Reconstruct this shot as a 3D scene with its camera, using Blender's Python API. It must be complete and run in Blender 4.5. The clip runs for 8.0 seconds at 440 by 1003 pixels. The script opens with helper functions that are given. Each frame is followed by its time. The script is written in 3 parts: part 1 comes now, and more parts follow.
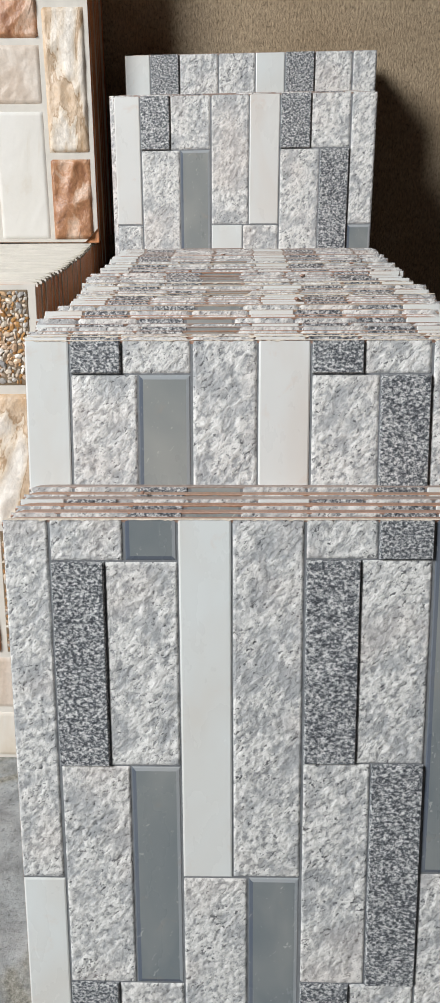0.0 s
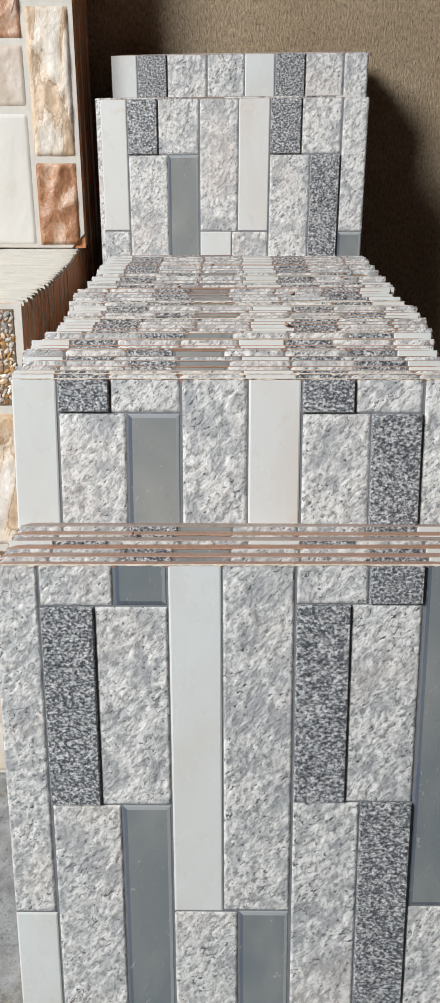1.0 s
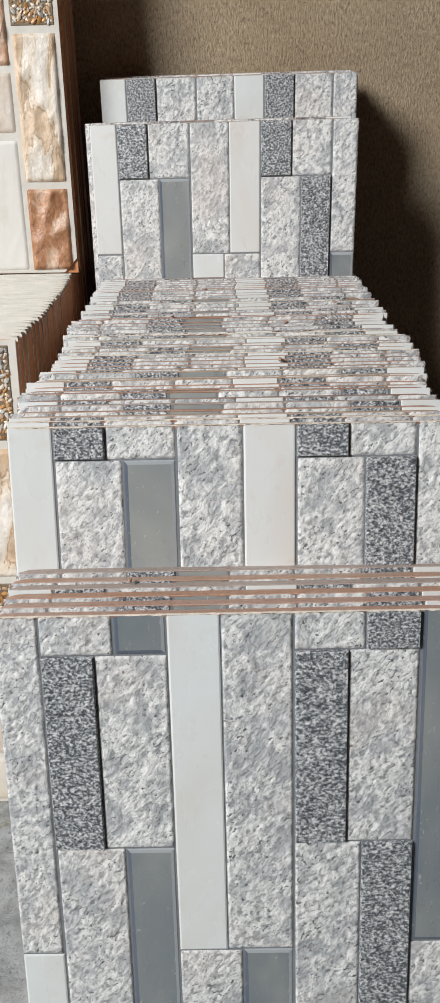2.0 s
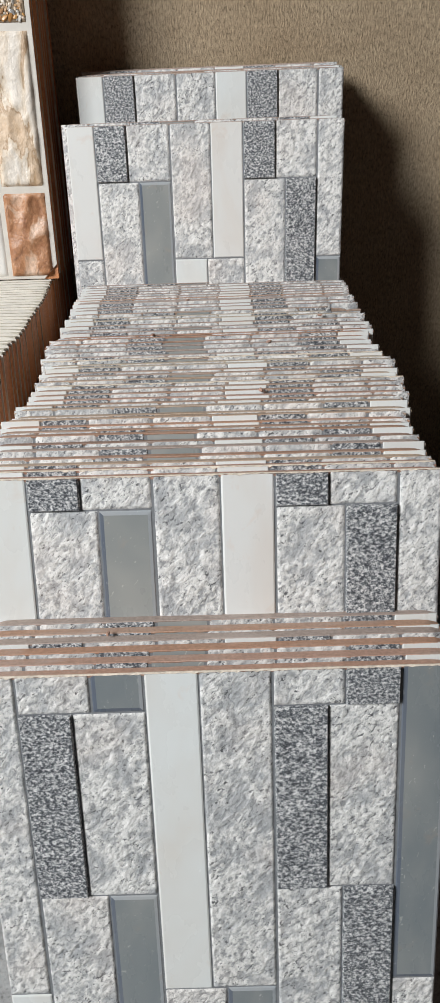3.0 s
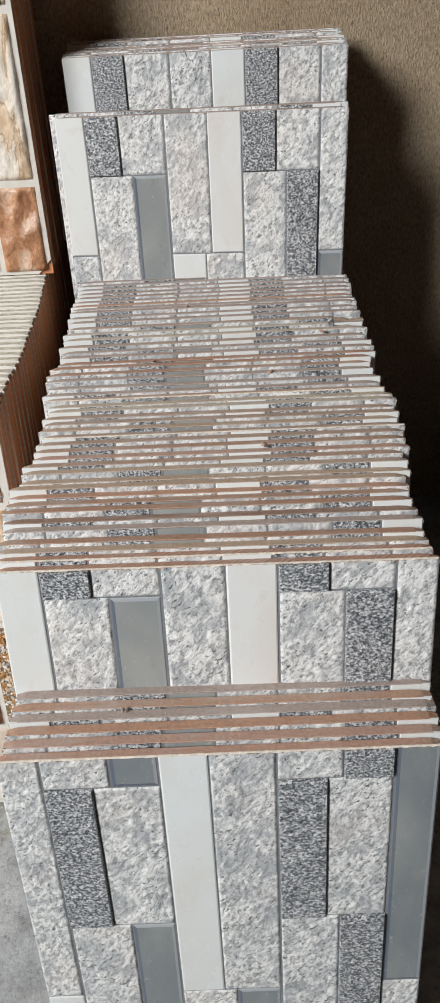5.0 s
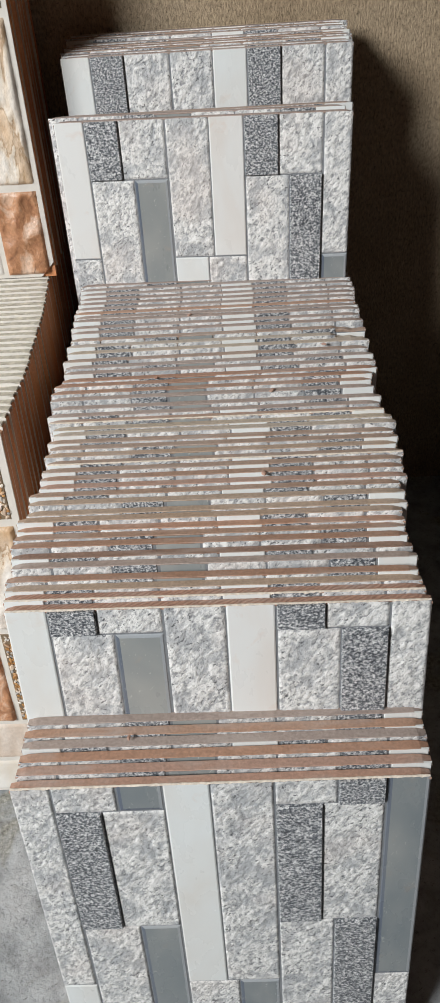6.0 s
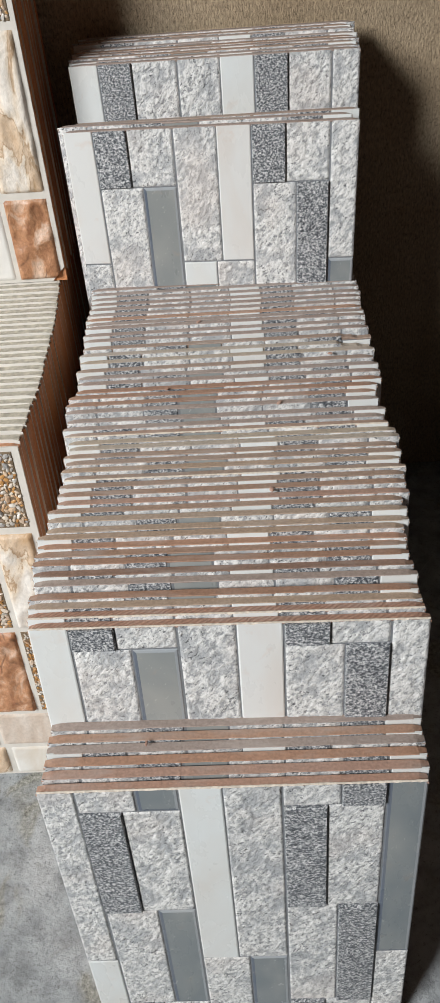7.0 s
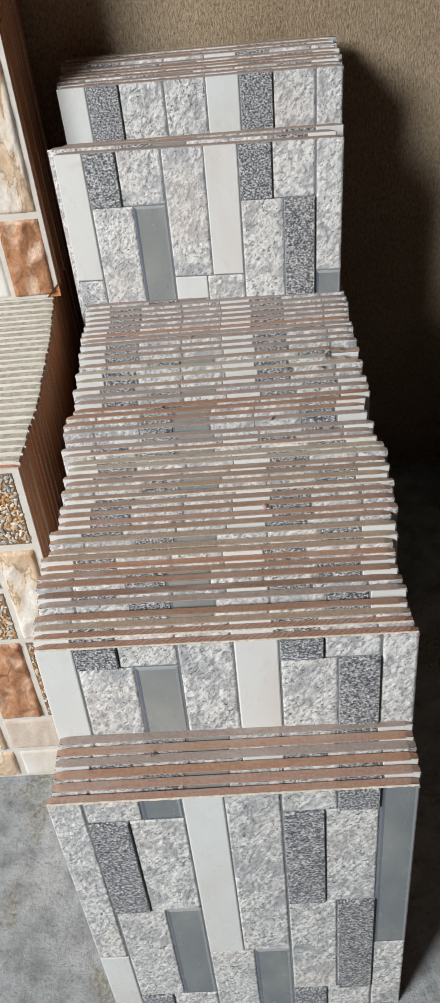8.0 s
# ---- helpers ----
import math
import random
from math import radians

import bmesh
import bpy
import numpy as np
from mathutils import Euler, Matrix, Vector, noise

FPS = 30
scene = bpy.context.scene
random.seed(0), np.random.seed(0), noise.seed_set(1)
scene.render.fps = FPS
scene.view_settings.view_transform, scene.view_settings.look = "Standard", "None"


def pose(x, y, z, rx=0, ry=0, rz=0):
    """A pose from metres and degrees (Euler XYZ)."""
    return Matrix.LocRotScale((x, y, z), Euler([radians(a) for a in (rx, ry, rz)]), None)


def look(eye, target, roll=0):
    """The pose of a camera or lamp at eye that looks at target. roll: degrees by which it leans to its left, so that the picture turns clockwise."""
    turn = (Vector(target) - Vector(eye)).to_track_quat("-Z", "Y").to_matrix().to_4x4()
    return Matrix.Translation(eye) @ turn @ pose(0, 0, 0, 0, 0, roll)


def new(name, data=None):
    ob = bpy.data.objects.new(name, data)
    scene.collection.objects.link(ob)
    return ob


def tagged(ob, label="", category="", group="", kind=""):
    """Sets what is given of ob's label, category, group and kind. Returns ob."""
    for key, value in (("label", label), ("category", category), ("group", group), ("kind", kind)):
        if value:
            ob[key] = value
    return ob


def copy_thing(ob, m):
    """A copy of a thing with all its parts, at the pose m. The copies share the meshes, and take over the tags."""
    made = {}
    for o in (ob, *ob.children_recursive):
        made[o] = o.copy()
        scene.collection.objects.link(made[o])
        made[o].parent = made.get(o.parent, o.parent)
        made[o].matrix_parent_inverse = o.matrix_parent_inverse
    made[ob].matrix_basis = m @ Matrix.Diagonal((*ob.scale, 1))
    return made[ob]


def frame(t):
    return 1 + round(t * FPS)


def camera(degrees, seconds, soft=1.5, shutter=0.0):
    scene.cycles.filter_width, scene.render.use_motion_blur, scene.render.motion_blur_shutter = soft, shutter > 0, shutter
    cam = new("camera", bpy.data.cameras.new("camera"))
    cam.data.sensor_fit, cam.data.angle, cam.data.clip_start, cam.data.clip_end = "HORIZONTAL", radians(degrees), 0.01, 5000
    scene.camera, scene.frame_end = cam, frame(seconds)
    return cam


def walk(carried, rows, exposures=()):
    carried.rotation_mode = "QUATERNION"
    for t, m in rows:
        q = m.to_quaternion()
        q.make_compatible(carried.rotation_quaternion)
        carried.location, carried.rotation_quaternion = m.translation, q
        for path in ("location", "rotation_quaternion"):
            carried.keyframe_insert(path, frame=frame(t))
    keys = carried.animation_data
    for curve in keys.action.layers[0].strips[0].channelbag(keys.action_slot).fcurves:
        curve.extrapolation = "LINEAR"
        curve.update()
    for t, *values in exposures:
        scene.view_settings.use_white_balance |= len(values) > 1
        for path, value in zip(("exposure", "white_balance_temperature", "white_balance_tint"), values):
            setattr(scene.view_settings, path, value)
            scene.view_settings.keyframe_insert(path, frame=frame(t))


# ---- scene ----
cam = camera(32.2, 8.0, 1.8)
PATH = [
    (0, (0.001, -0.025, 0.566), (-0.06, 1.8, -0.251), -0.8),
    (0.5, (-0.001, -0.017, 0.59), (-0.046, 1.8, -0.245), -0.9),
    (1, (0.0, -0.004, 0.605), (-0.031, 1.792, -0.274), -0.5),
    (1.2, (0.0006, 0.0009, 0.6103), (-0.019, 1.798, -0.266), -0.36),
    (2.3, (0.0050, 0.0115, 0.6494), (-0.029, 1.785, -0.275), -1.89),
    (2.5, (0.01, 0.016, 0.658), (-0.018, 1.769, -0.305), -1.3),
    (3, (0.017, 0.044, 0.685), (-0.009, 1.785, -0.3), -2.3),
    (3.5, (0.022, 0.073, 0.711), (-0.011, 1.785, -0.323), -3.1),
    (4, (0.024, 0.09, 0.73), (-0.038, 1.753, -0.379), -3.9),
    (4.2, (0.0181, 0.0967, 0.7435), (-0.014, 1.747, -0.386), -2.68),
    (5.3, (0.0228, 0.1166, 0.8320), (-0.023, 1.652, -0.449), -4.03),
    (5.5, (0.032, 0.126, 0.843), (-0.019, 1.647, -0.455), -4.3),
    (6, (0.03, 0.141, 0.874), (-0.041, 1.608, -0.484), -4.6),
    (6.5, (0.031, 0.151, 0.903), (-0.054, 1.589, -0.484), -5.4),
    (7, (0.031, 0.155, 0.929), (-0.064, 1.544, -0.507), -5.7),
    (7.5, (0.031, 0.157, 0.946), (-0.049, 1.514, -0.521), -5.5),
    (8, (0.036, 0.162, 0.968), (-0.055, 1.516, -0.501), -7.0),
]
walk(cam, [(t, look(eye, target, roll)) for t, eye, target, roll in PATH])

# ---- light: an unseen dark store room, added, with one doorway towards the daylight ----
DOOR_X, DOOR_Z = (-3.6, -1.8), (0.0, 3.4)
world = bpy.data.worlds.new("daylight")
scene.world = world
world.use_nodes = True
sky = world.node_tree.nodes.new("ShaderNodeTexSky")
sky.sky_type, sky.sun_disc = "NISHITA", False
sky.sun_elevation, sky.sun_rotation = radians(40), radians(205)
world.node_tree.nodes["Background"].inputs["Strength"].default_value = 0.01
world.node_tree.links.new(sky.outputs[0], world.node_tree.nodes["Background"].inputs["Color"])

doorway = bpy.data.lights.new("doorway_daylight", "AREA")
doorway.shape, doorway.size, doorway.size_y = "RECTANGLE", 1.4, 1.3
doorway.energy, doorway.color = 71, (0.97, 0.985, 1.0)
doorway.spread = radians(100)
door_lamp = new("doorway_daylight", doorway)
door_lamp.matrix_world = look((-2.7, -1.4, 2.65), (0.0, 0.8, 0.45))
scene.view_settings.exposure = 0.0


# ---- materials ----
def nodes(name):
    m = bpy.data.materials.new(name)
    m.use_nodes = True
    t = m.node_tree
    return m, t, t.nodes["Principled BSDF"]


def put(t, kind, **values):
    n = t.nodes.new(kind)
    for key, value in values.items():
        n.inputs[key.replace("_", " ")].default_value = value
    return n


def coords(t, stretch=(1, 1, 1), turn=(0, 0, 0), vary=True):
    """Object coordinates, shifted by a random amount for each object; turned, then squeezed along the turned axes."""
    c = t.nodes.new("ShaderNodeTexCoord")
    out = c.outputs["Object"]
    if vary:
        info = t.nodes.new("ShaderNodeObjectInfo")
        mul = t.nodes.new("ShaderNodeVectorMath")
        mul.operation = "SCALE"
        mul.inputs[0].default_value = (7.1, 3.3, 5.7)
        t.links.new(info.outputs["Random"], mul.inputs["Scale"])
        add = t.nodes.new("ShaderNodeVectorMath")
        t.links.new(out, add.inputs[0])
        t.links.new(mul.outputs[0], add.inputs[1])
        out = add.outputs[0]
    p = t.nodes.new("ShaderNodeMapping")
    p.vector_type = "TEXTURE"
    p.inputs["Scale"].default_value = [1 / a if a else 1000 for a in stretch]
    p.inputs["Rotation"].default_value = [radians(a) for a in turn]
    t.links.new(out, p.inputs[0])
    return p.outputs[0]


def noise_at(t, vector, scale, detail=4, rough=0.55, distort=0.0):
    n = put(t, "ShaderNodeTexNoise", Scale=scale, Detail=detail, Roughness=rough, Distortion=distort)
    t.links.new(vector, n.inputs["Vector"])
    return n.outputs[0]


def ramp(t, fac, *stops):
    r = t.nodes.new("ShaderNodeValToRGB")
    e = r.color_ramp.elements
    while len(e) < len(stops):
        e.new(0.5)
    for el, (p, c) in zip(e, stops):
        el.position, el.color = p, ((c, c, c, 1) if isinstance(c, (int, float)) else (*c, 1))
    t.links.new(fac, r.inputs[0])
    return r.outputs[0]


def mix(t, fac, a, b, how="MIX"):
    m = t.nodes.new("ShaderNodeMix")
    m.data_type, m.blend_type = "RGBA", how
    for socket, value in ((m.inputs[0], fac), (m.inputs[6], a), (m.inputs[7], b)):
        if isinstance(value, (int, float)):
            socket.default_value = value
        elif isinstance(value, tuple):
            socket.default_value = (*value, 1)
        else:
            t.links.new(value, socket)
    return m.outputs[2]


def bump(t, bsdf, height, strength, depth):
    b = put(t, "ShaderNodeBump", Strength=strength, Distance=depth)
    t.links.new(height, b.inputs["Height"])
    t.links.new(b.outputs[0], bsdf.inputs["Normal"])


def gloss(bsdf, rough, spec=0.5):
    bsdf.inputs["Roughness"].default_value = rough
    bsdf.inputs["Specular IOR Level"].default_value = spec


def rough_stone():
    """Glazed print of split pale granite: cream masses, smooth blue-grey patches, slanting dark flecks."""
    m, t, b = nodes("split_granite_glaze")
    slant = coords(t, (1.15, 1.0, 0.8), (0, 40, 0))
    plain = coords(t)
    broad = noise_at(t, slant, 52, 4, 0.6, 0.2)
    mottle = noise_at(t, slant, 235, 5, 0.7)
    commas = noise_at(t, coords(t, (1.3, 1.0, 0.72), (0, 48, 0)), 390, 4, 0.68, 0.3)
    c = ramp(t, mottle, (0.375, (0.32, 0.325, 0.33)), (0.44, (0.53, 0.53, 0.52)), (0.5, (0.72, 0.715, 0.69)), (0.6, (0.82, 0.81, 0.785)))
    patches = ramp(t, mix(t, 0.25, broad, mottle), (0.40, 0.8), (0.47, 0.4), (0.53, 0.0))
    c = mix(t, patches, c, (0.37, 0.383, 0.395))
    gate = ramp(t, noise_at(t, plain, 75, 3, 0.6), (0.40, 0.25), (0.56, 1.0))
    dark = ramp(t, commas, (0.385, 0.95), (0.425, 0.0))
    c = mix(t, mix(t, 1.0, dark, gate, "MULTIPLY"), c, (0.085, 0.087, 0.092))
    pink = ramp(t, noise_at(t, plain, 14, 2), (0.53, 0.0), (0.72, 0.28))
    c = mix(t, pink, c, (0.72, 0.61, 0.54))
    t.links.new(c, b.inputs["Base Color"])
    bump(t, b, mix(t, 0.5, mix(t, 0.35, mottle, commas), broad), 0.75, 0.0055)
    gloss(b, 0.46, 0.4)
    return m


def fine_granite():
    m, t, b = nodes("fine_granite_glaze")
    v = coords(t, (0.8, 1, 1.05))
    a = noise_at(t, v, 590, 4, 0.72, 0.15)
    d = noise_at(t, v, 380, 3, 0.6)
    c = ramp(t, a, (0.38, (0.045, 0.051, 0.06)), (0.465, (0.145, 0.156, 0.17)), (0.52, (0.35, 0.36, 0.368)), (0.60, (0.72, 0.72, 0.71)))
    c = mix(t, 0.55, c, ramp(t, d, (0.4, 0.55), (0.62, 1.15)), "MULTIPLY")
    t.links.new(c, b.inputs["Base Color"])
    bump(t, b, a, 0.3, 0.0008)
    gloss(b, 0.42, 0.45)
    return m


def plain_glaze(name, colour, dirt, rough):
    """A smooth glazed plank with faint smears and dust."""
    m, t, b = nodes(name)
    v = coords(t, (1, 1, 0.5))
    smear = ramp(t, noise_at(t, v, 22, 3, 0.5, 0.6), (0.40, 0.0), (0.72, 0.6))
    spots = ramp(t, noise_at(t, coords(t), 160, 4, 0.7), (0.66, 0.0), (0.74, 0.35))
    c = mix(t, smear, colour, dirt)
    c = mix(t, spots, c, dirt)
    stain = ramp(t, noise_at(t, coords(t), 48, 4, 0.6, 0.5), (0.62, 0.0), (0.76, 0.4))
    c = mix(t, stain, c, tuple(x * y for x, y in zip(dirt, (0.95, 0.78, 0.68))))
    marks = ramp(t, noise_at(t, coords(t, (1, 1, 0.5), (0, 30, 0)), 330, 2, 0.5, 1.0), (0.68, 0.0), (0.73, 0.5))
    c = mix(t, marks, c, tuple(min(0.7, 1.6 * x) for x in dirt))
    t.links.new(c, b.inputs["Base Color"])
    r = ramp(t, noise_at(t, v, 35, 4), (0.3, rough * 0.8), (0.7, rough * 1.4))
    t.links.new(r, b.inputs["Roughness"])
    b.inputs["Specular IOR Level"].default_value = 0.5
    return m


def terracotta(name, low, high, hatch=False, dust=0.55):
    """Fired clay: each tile's own shade, dusty, pitted; hatch: slanting saw marks."""
    m, t, b = nodes(name)
    info = t.nodes.new("ShaderNodeObjectInfo")
    v = coords(t)
    own = ramp(t, info.outputs["Random"], (0.0, low), (0.55, high), (1.0, tuple(0.75 * x + 0.25 * y for x, y in zip(high, (0.36, 0.33, 0.31)))))
    grain = noise_at(t, v, 380, 5, 0.65)
    patch = noise_at(t, coords(t, (0.25, 1, 1)), 60, 3, 0.6)
    c = mix(t, 1.0, own, ramp(t, grain, (0.3, 0.72), (0.7, 1.15)), "MULTIPLY")
    c = mix(t, ramp(t, patch, (0.5, 0.0), (0.72, dust)), c, (0.46, 0.40, 0.36))
    height = grain
    if hatch:
        w = put(t, "ShaderNodeTexWave", Scale=95.0, Distortion=5.0, Detail=4.0)
        t.links.new(coords(t, (1, 1, 0), (0, 0, -52)), w.inputs["Vector"])
        height = w.outputs["Fac"]
        c = mix(t, ramp(t, height, (0.3, 0.42), (0.65, 0.0)), c, (0.22, 0.12, 0.085))
    t.links.new(c, b.inputs["Base Color"])
    bump(t, b, height, 0.5, 0.001)
    gloss(b, 0.6, 0.5)
    return m


def stone_print(name, dark, mid, pale, scale, rough=0.36, deep=0.6):
    """Glazed print of coloured split stone with thin cracks."""
    m, t, b = nodes(name)
    v = coords(t, (1, 1, 0.6), (0, 15, 0))
    n = noise_at(t, v, scale, 6, 0.6, 0.8)
    c = ramp(t, n, (0.32, dark), (0.5, mid), (0.68, pale))
    fine = noise_at(t, coords(t), 260, 4, 0.6)
    c = mix(t, deep, c, ramp(t, fine, (0.35, 0.78), (0.65, 1.08)), "MULTIPLY")
    crack = put(t, "ShaderNodeTexVoronoi", Scale=28.0)
    crack.feature = "DISTANCE_TO_EDGE"
    t.links.new(coords(t, (1, 1, 0.35), (0, 20, 0)), crack.inputs["Vector"])
    lines = ramp(t, crack.outputs["Distance"], (0.0, 0.8), (0.03, 0.0))
    gate = ramp(t, noise_at(t, coords(t), 30, 2), (0.5, 0.0), (0.58, deep))
    c = mix(t, mix(t, 1.0, lines, gate, "MULTIPLY"), c, tuple(0.4 * x for x in dark))
    t.links.new(c, b.inputs["Base Color"])
    bump(t, b, mix(t, 0.3, n, fine), deep, 0.003)
    gloss(b, rough, 0.5)
    return m


def flaked_print():
    """Glazed print of flaked limestone: cream face, tan hollows, a thin brown break between them."""
    m, t, b = nodes("flaked_limestone_glaze")
    n = noise_at(t, coords(t, (1.3, 1, 0.42), (0, 8, 0)), 21, 6, 0.58, 0.5)
    c = ramp(t, n, (0.34, (0.56, 0.37, 0.21)), (0.48, (0.71, 0.55, 0.395)), (0.505, (0.44, 0.29, 0.17)), (0.518, (0.74, 0.62, 0.48)), (0.58, (0.81, 0.735, 0.64)), (0.7, (0.85, 0.815, 0.755)))
    fine = noise_at(t, coords(t), 230, 4, 0.6)
    c = mix(t, 0.6, c, ramp(t, fine, (0.35, 0.82), (0.65, 1.06)), "MULTIPLY")
    t.links.new(c, b.inputs["Base Color"])
    bump(t, b, mix(t, 0.25, n, fine), 0.85, 0.004)
    gloss(b, 0.45, 0.45)
    return m


def pebble_print():
    m, t, b = nodes("pebble_glaze")
    g = t.nodes.new("ShaderNodeNewGeometry")
    c = ramp(t, g.outputs["Random Per Island"], (0.0, (0.34, 0.16, 0.05)), (0.3, (0.58, 0.31, 0.11)), (0.5, (0.74, 0.64, 0.52)),
             (0.62, (0.33, 0.32, 0.31)), (0.8, (0.78, 0.72, 0.62)), (1.0, (0.45, 0.24, 0.10)))
    n = noise_at(t, coords(t), 300, 3)
    c = mix(t, 0.5, c, ramp(t, n, (0.3, 0.7), (0.7, 1.1)), "MULTIPLY")
    t.links.new(c, b.inputs["Base Color"])
    gloss(b, 0.3, 0.5)
    return m


def plaster():
    """Cement render, brushed upright, grey-brown with damp stains."""
    m, t, b = nodes("cement_render")
    v = coords(t, (1, 1, 0.4), vary=False)
    p = coords(t, vary=False)
    fine = noise_at(t, v, 420, 5, 0.75)
    broad = noise_at(t, p, 3.2, 4, 0.6, 0.4)
    c = ramp(t, broad, (0.3, (0.33, 0.245, 0.155)), (0.52, (0.43, 0.335, 0.225)), (0.72, (0.51, 0.425, 0.315)))
    c = mix(t, 1.0, c, ramp(t, fine, (0.3, 0.45), (0.5, 0.95), (0.7, 1.4)), "MULTIPLY")
    pits = ramp(t, noise_at(t, p, 400, 3, 0.6), (0.33, 0.35), (0.4, 1.0))
    c = mix(t, 0.7, c, pits, "MULTIPLY")
    t.links.new(c, b.inputs["Base Color"])
    bump(t, b, fine, 0.6, 0.003)
    gloss(b, 0.9, 0.2)
    return m


def concrete():
    """Trowelled floor: cool grey, cloudy, scuffed, with scattered dark marks."""
    m, t, b = nodes("concrete_floor")
    p = coords(t, vary=False)
    broad = noise_at(t, p, 7, 5, 0.6, 0.6)
    mid = noise_at(t, p, 34, 5, 0.65, 0.3)
    fine = noise_at(t, p, 300, 4, 0.6)
    c = ramp(t, broad, (0.32, (0.25, 0.27, 0.277)), (0.5, (0.325, 0.345, 0.352)), (0.68, (0.40, 0.414, 0.418)))
    c = mix(t, 1.0, c, ramp(t, mid, (0.32, 0.6), (0.52, 1.0), (0.7, 1.22)), "MULTIPLY")
    c = mix(t, 0.8, c, ramp(t, fine, (0.32, 0.7), (0.45, 1.0)), "MULTIPLY")
    pit = noise_at(t, p, 170, 5, 0.7)
    c = mix(t, 0.85, c, ramp(t, pit, (0.34, 0.45), (0.43, 1.0), (0.62, 1.0), (0.72, 1.3)), "MULTIPLY")
    lines = noise_at(t, coords(t, (0.12, 1.6, 1), (0, 0, 52), vary=False), 60, 3, 0.6)
    c = mix(t, ramp(t, lines, (0.64, 0.0), (0.70, 0.45)), c, (0.55, 0.55, 0.545))
    flecks = ramp(t, noise_at(t, coords(t, (1, 2.2, 1), (0, 0, 30), vary=False), 85, 3, 0.7), (0.65, 0.0), (0.70, 0.75))
    c = mix(t, flecks, c, (0.09, 0.085, 0.08))
    worn = ramp(t, noise_at(t, p, 11, 3, 0.6, 0.8), (0.55, 0.0), (0.64, 0.8))
    grit = ramp(t, noise_at(t, p, 210, 5, 0.75), (0.36, (0.075, 0.07, 0.055)), (0.5, (0.25, 0.245, 0.20)), (0.64, (0.44, 0.43, 0.385)))
    c = mix(t, worn, c, grit)
    t.links.new(c, b.inputs["Base Color"])
    bump(t, b, mix(t, 0.4, mid, pit), 0.75, 0.0045)
    gloss(b, 0.62, 0.4)
    return m


def simple(name, colour, rough=0.8, vary=0.25, scale=60):
    m, t, b = nodes(name)
    n = noise_at(t, coords(t), scale, 4, 0.6)
    c = mix(t, 1.0, colour, ramp(t, n, (0.3, 1 - vary), (0.7, 1 + vary * 0.5)), "MULTIPLY")
    t.links.new(c, b.inputs["Base Color"])
    gloss(b, rough, 0.35)
    return m


ROUGH, GRANITE = rough_stone(), fine_granite()
WHITE = plain_glaze("white_glaze", (0.705, 0.732, 0.72), (0.645, 0.61, 0.555), 0.26)
STAINED = plain_glaze("stained_white_glaze", (0.71, 0.712, 0.69), (0.66, 0.60, 0.54), 0.28)
DUSTED = plain_glaze("dusted_grey_glaze", (0.245, 0.262, 0.258), (0.40, 0.395, 0.365), 0.30)
GREY = plain_glaze("grey_glaze", (0.178, 0.203, 0.214), (0.33, 0.335, 0.315), 0.24)
# Print on the plank edges: bevel shade and light drawn into the glaze colour.
WHITE_EDGE_SHADE = plain_glaze("white_edge_shade_print", (0.40, 0.415, 0.42), (0.5, 0.5, 0.48), 0.24)
WHITE_EDGE_LIGHT = plain_glaze("white_edge_light_print", (0.72, 0.73, 0.71), (0.6, 0.58, 0.54), 0.24)
GREY_EDGE_SHADE = plain_glaze("grey_edge_shade_print", (0.10, 0.12, 0.155), (0.17, 0.18, 0.19), 0.24)
GREY_EDGE_LIGHT = plain_glaze("grey_edge_light_print", (0.34, 0.365, 0.385), (0.40, 0.40, 0.39), 0.24)
RIMS = {"white": (WHITE_EDGE_SHADE, WHITE_EDGE_LIGHT), "stained": (WHITE_EDGE_SHADE, WHITE_EDGE_LIGHT), "grey": (GREY_EDGE_SHADE, GREY_EDGE_LIGHT), "dusted": (GREY_EDGE_SHADE, GREY_EDGE_LIGHT)}
CLAY = terracotta("fired_clay", (0.37, 0.21, 0.138), (0.375, 0.262, 0.193))
BRICK_CLAY = terracotta("brick_red_clay", (0.44, 0.225, 0.15), (0.45, 0.27, 0.195))
MAUVE_CLAY = terracotta("mauve_clay", (0.35, 0.265, 0.222), (0.385, 0.305, 0.262))
TAN_CLAY = terracotta("tan_clay", (0.42, 0.305, 0.22), (0.44, 0.335, 0.25))
DARK_CLAY = terracotta("dark_fired_clay", (0.26, 0.155, 0.11), (0.28, 0.18, 0.13))
ORANGE_CLAY = terracotta("orange_clay", (0.43, 0.245, 0.16), (0.44, 0.275, 0.19))
PALE_CLAY = terracotta("dusty_clay", (0.46, 0.385, 0.30), (0.49, 0.42, 0.34))
SAWN = terracotta("sawn_clay", (0.47, 0.27, 0.19), (0.48, 0.285, 0.205), hatch=True)
RED_CLAY = terracotta("red_clay", (0.62, 0.24, 0.09), (0.66, 0.285, 0.12), dust=0.12)
TONES = {"b": CLAY, "r": BRICK_CLAY, "g": MAUVE_CLAY, "t": TAN_CLAY, "d": DARK_CLAY, "o": ORANGE_CLAY, "p": PALE_CLAY, "h": SAWN}
JOINT = simple("grey_joint", (0.20, 0.21, 0.22), 0.6, 0.2, 200)
ENGOBE = simple("cream_engobe", (0.70, 0.62, 0.52), 0.7, 0.3, 300)
GROUT = simple("cream_grout_glaze", (0.70, 0.665, 0.60), 0.35, 0.12, 40)
DUSTY = simple("dusty_cream_edge", (0.55, 0.51, 0.42), 0.75, 0.4, 140)
BEIGE = flaked_print()
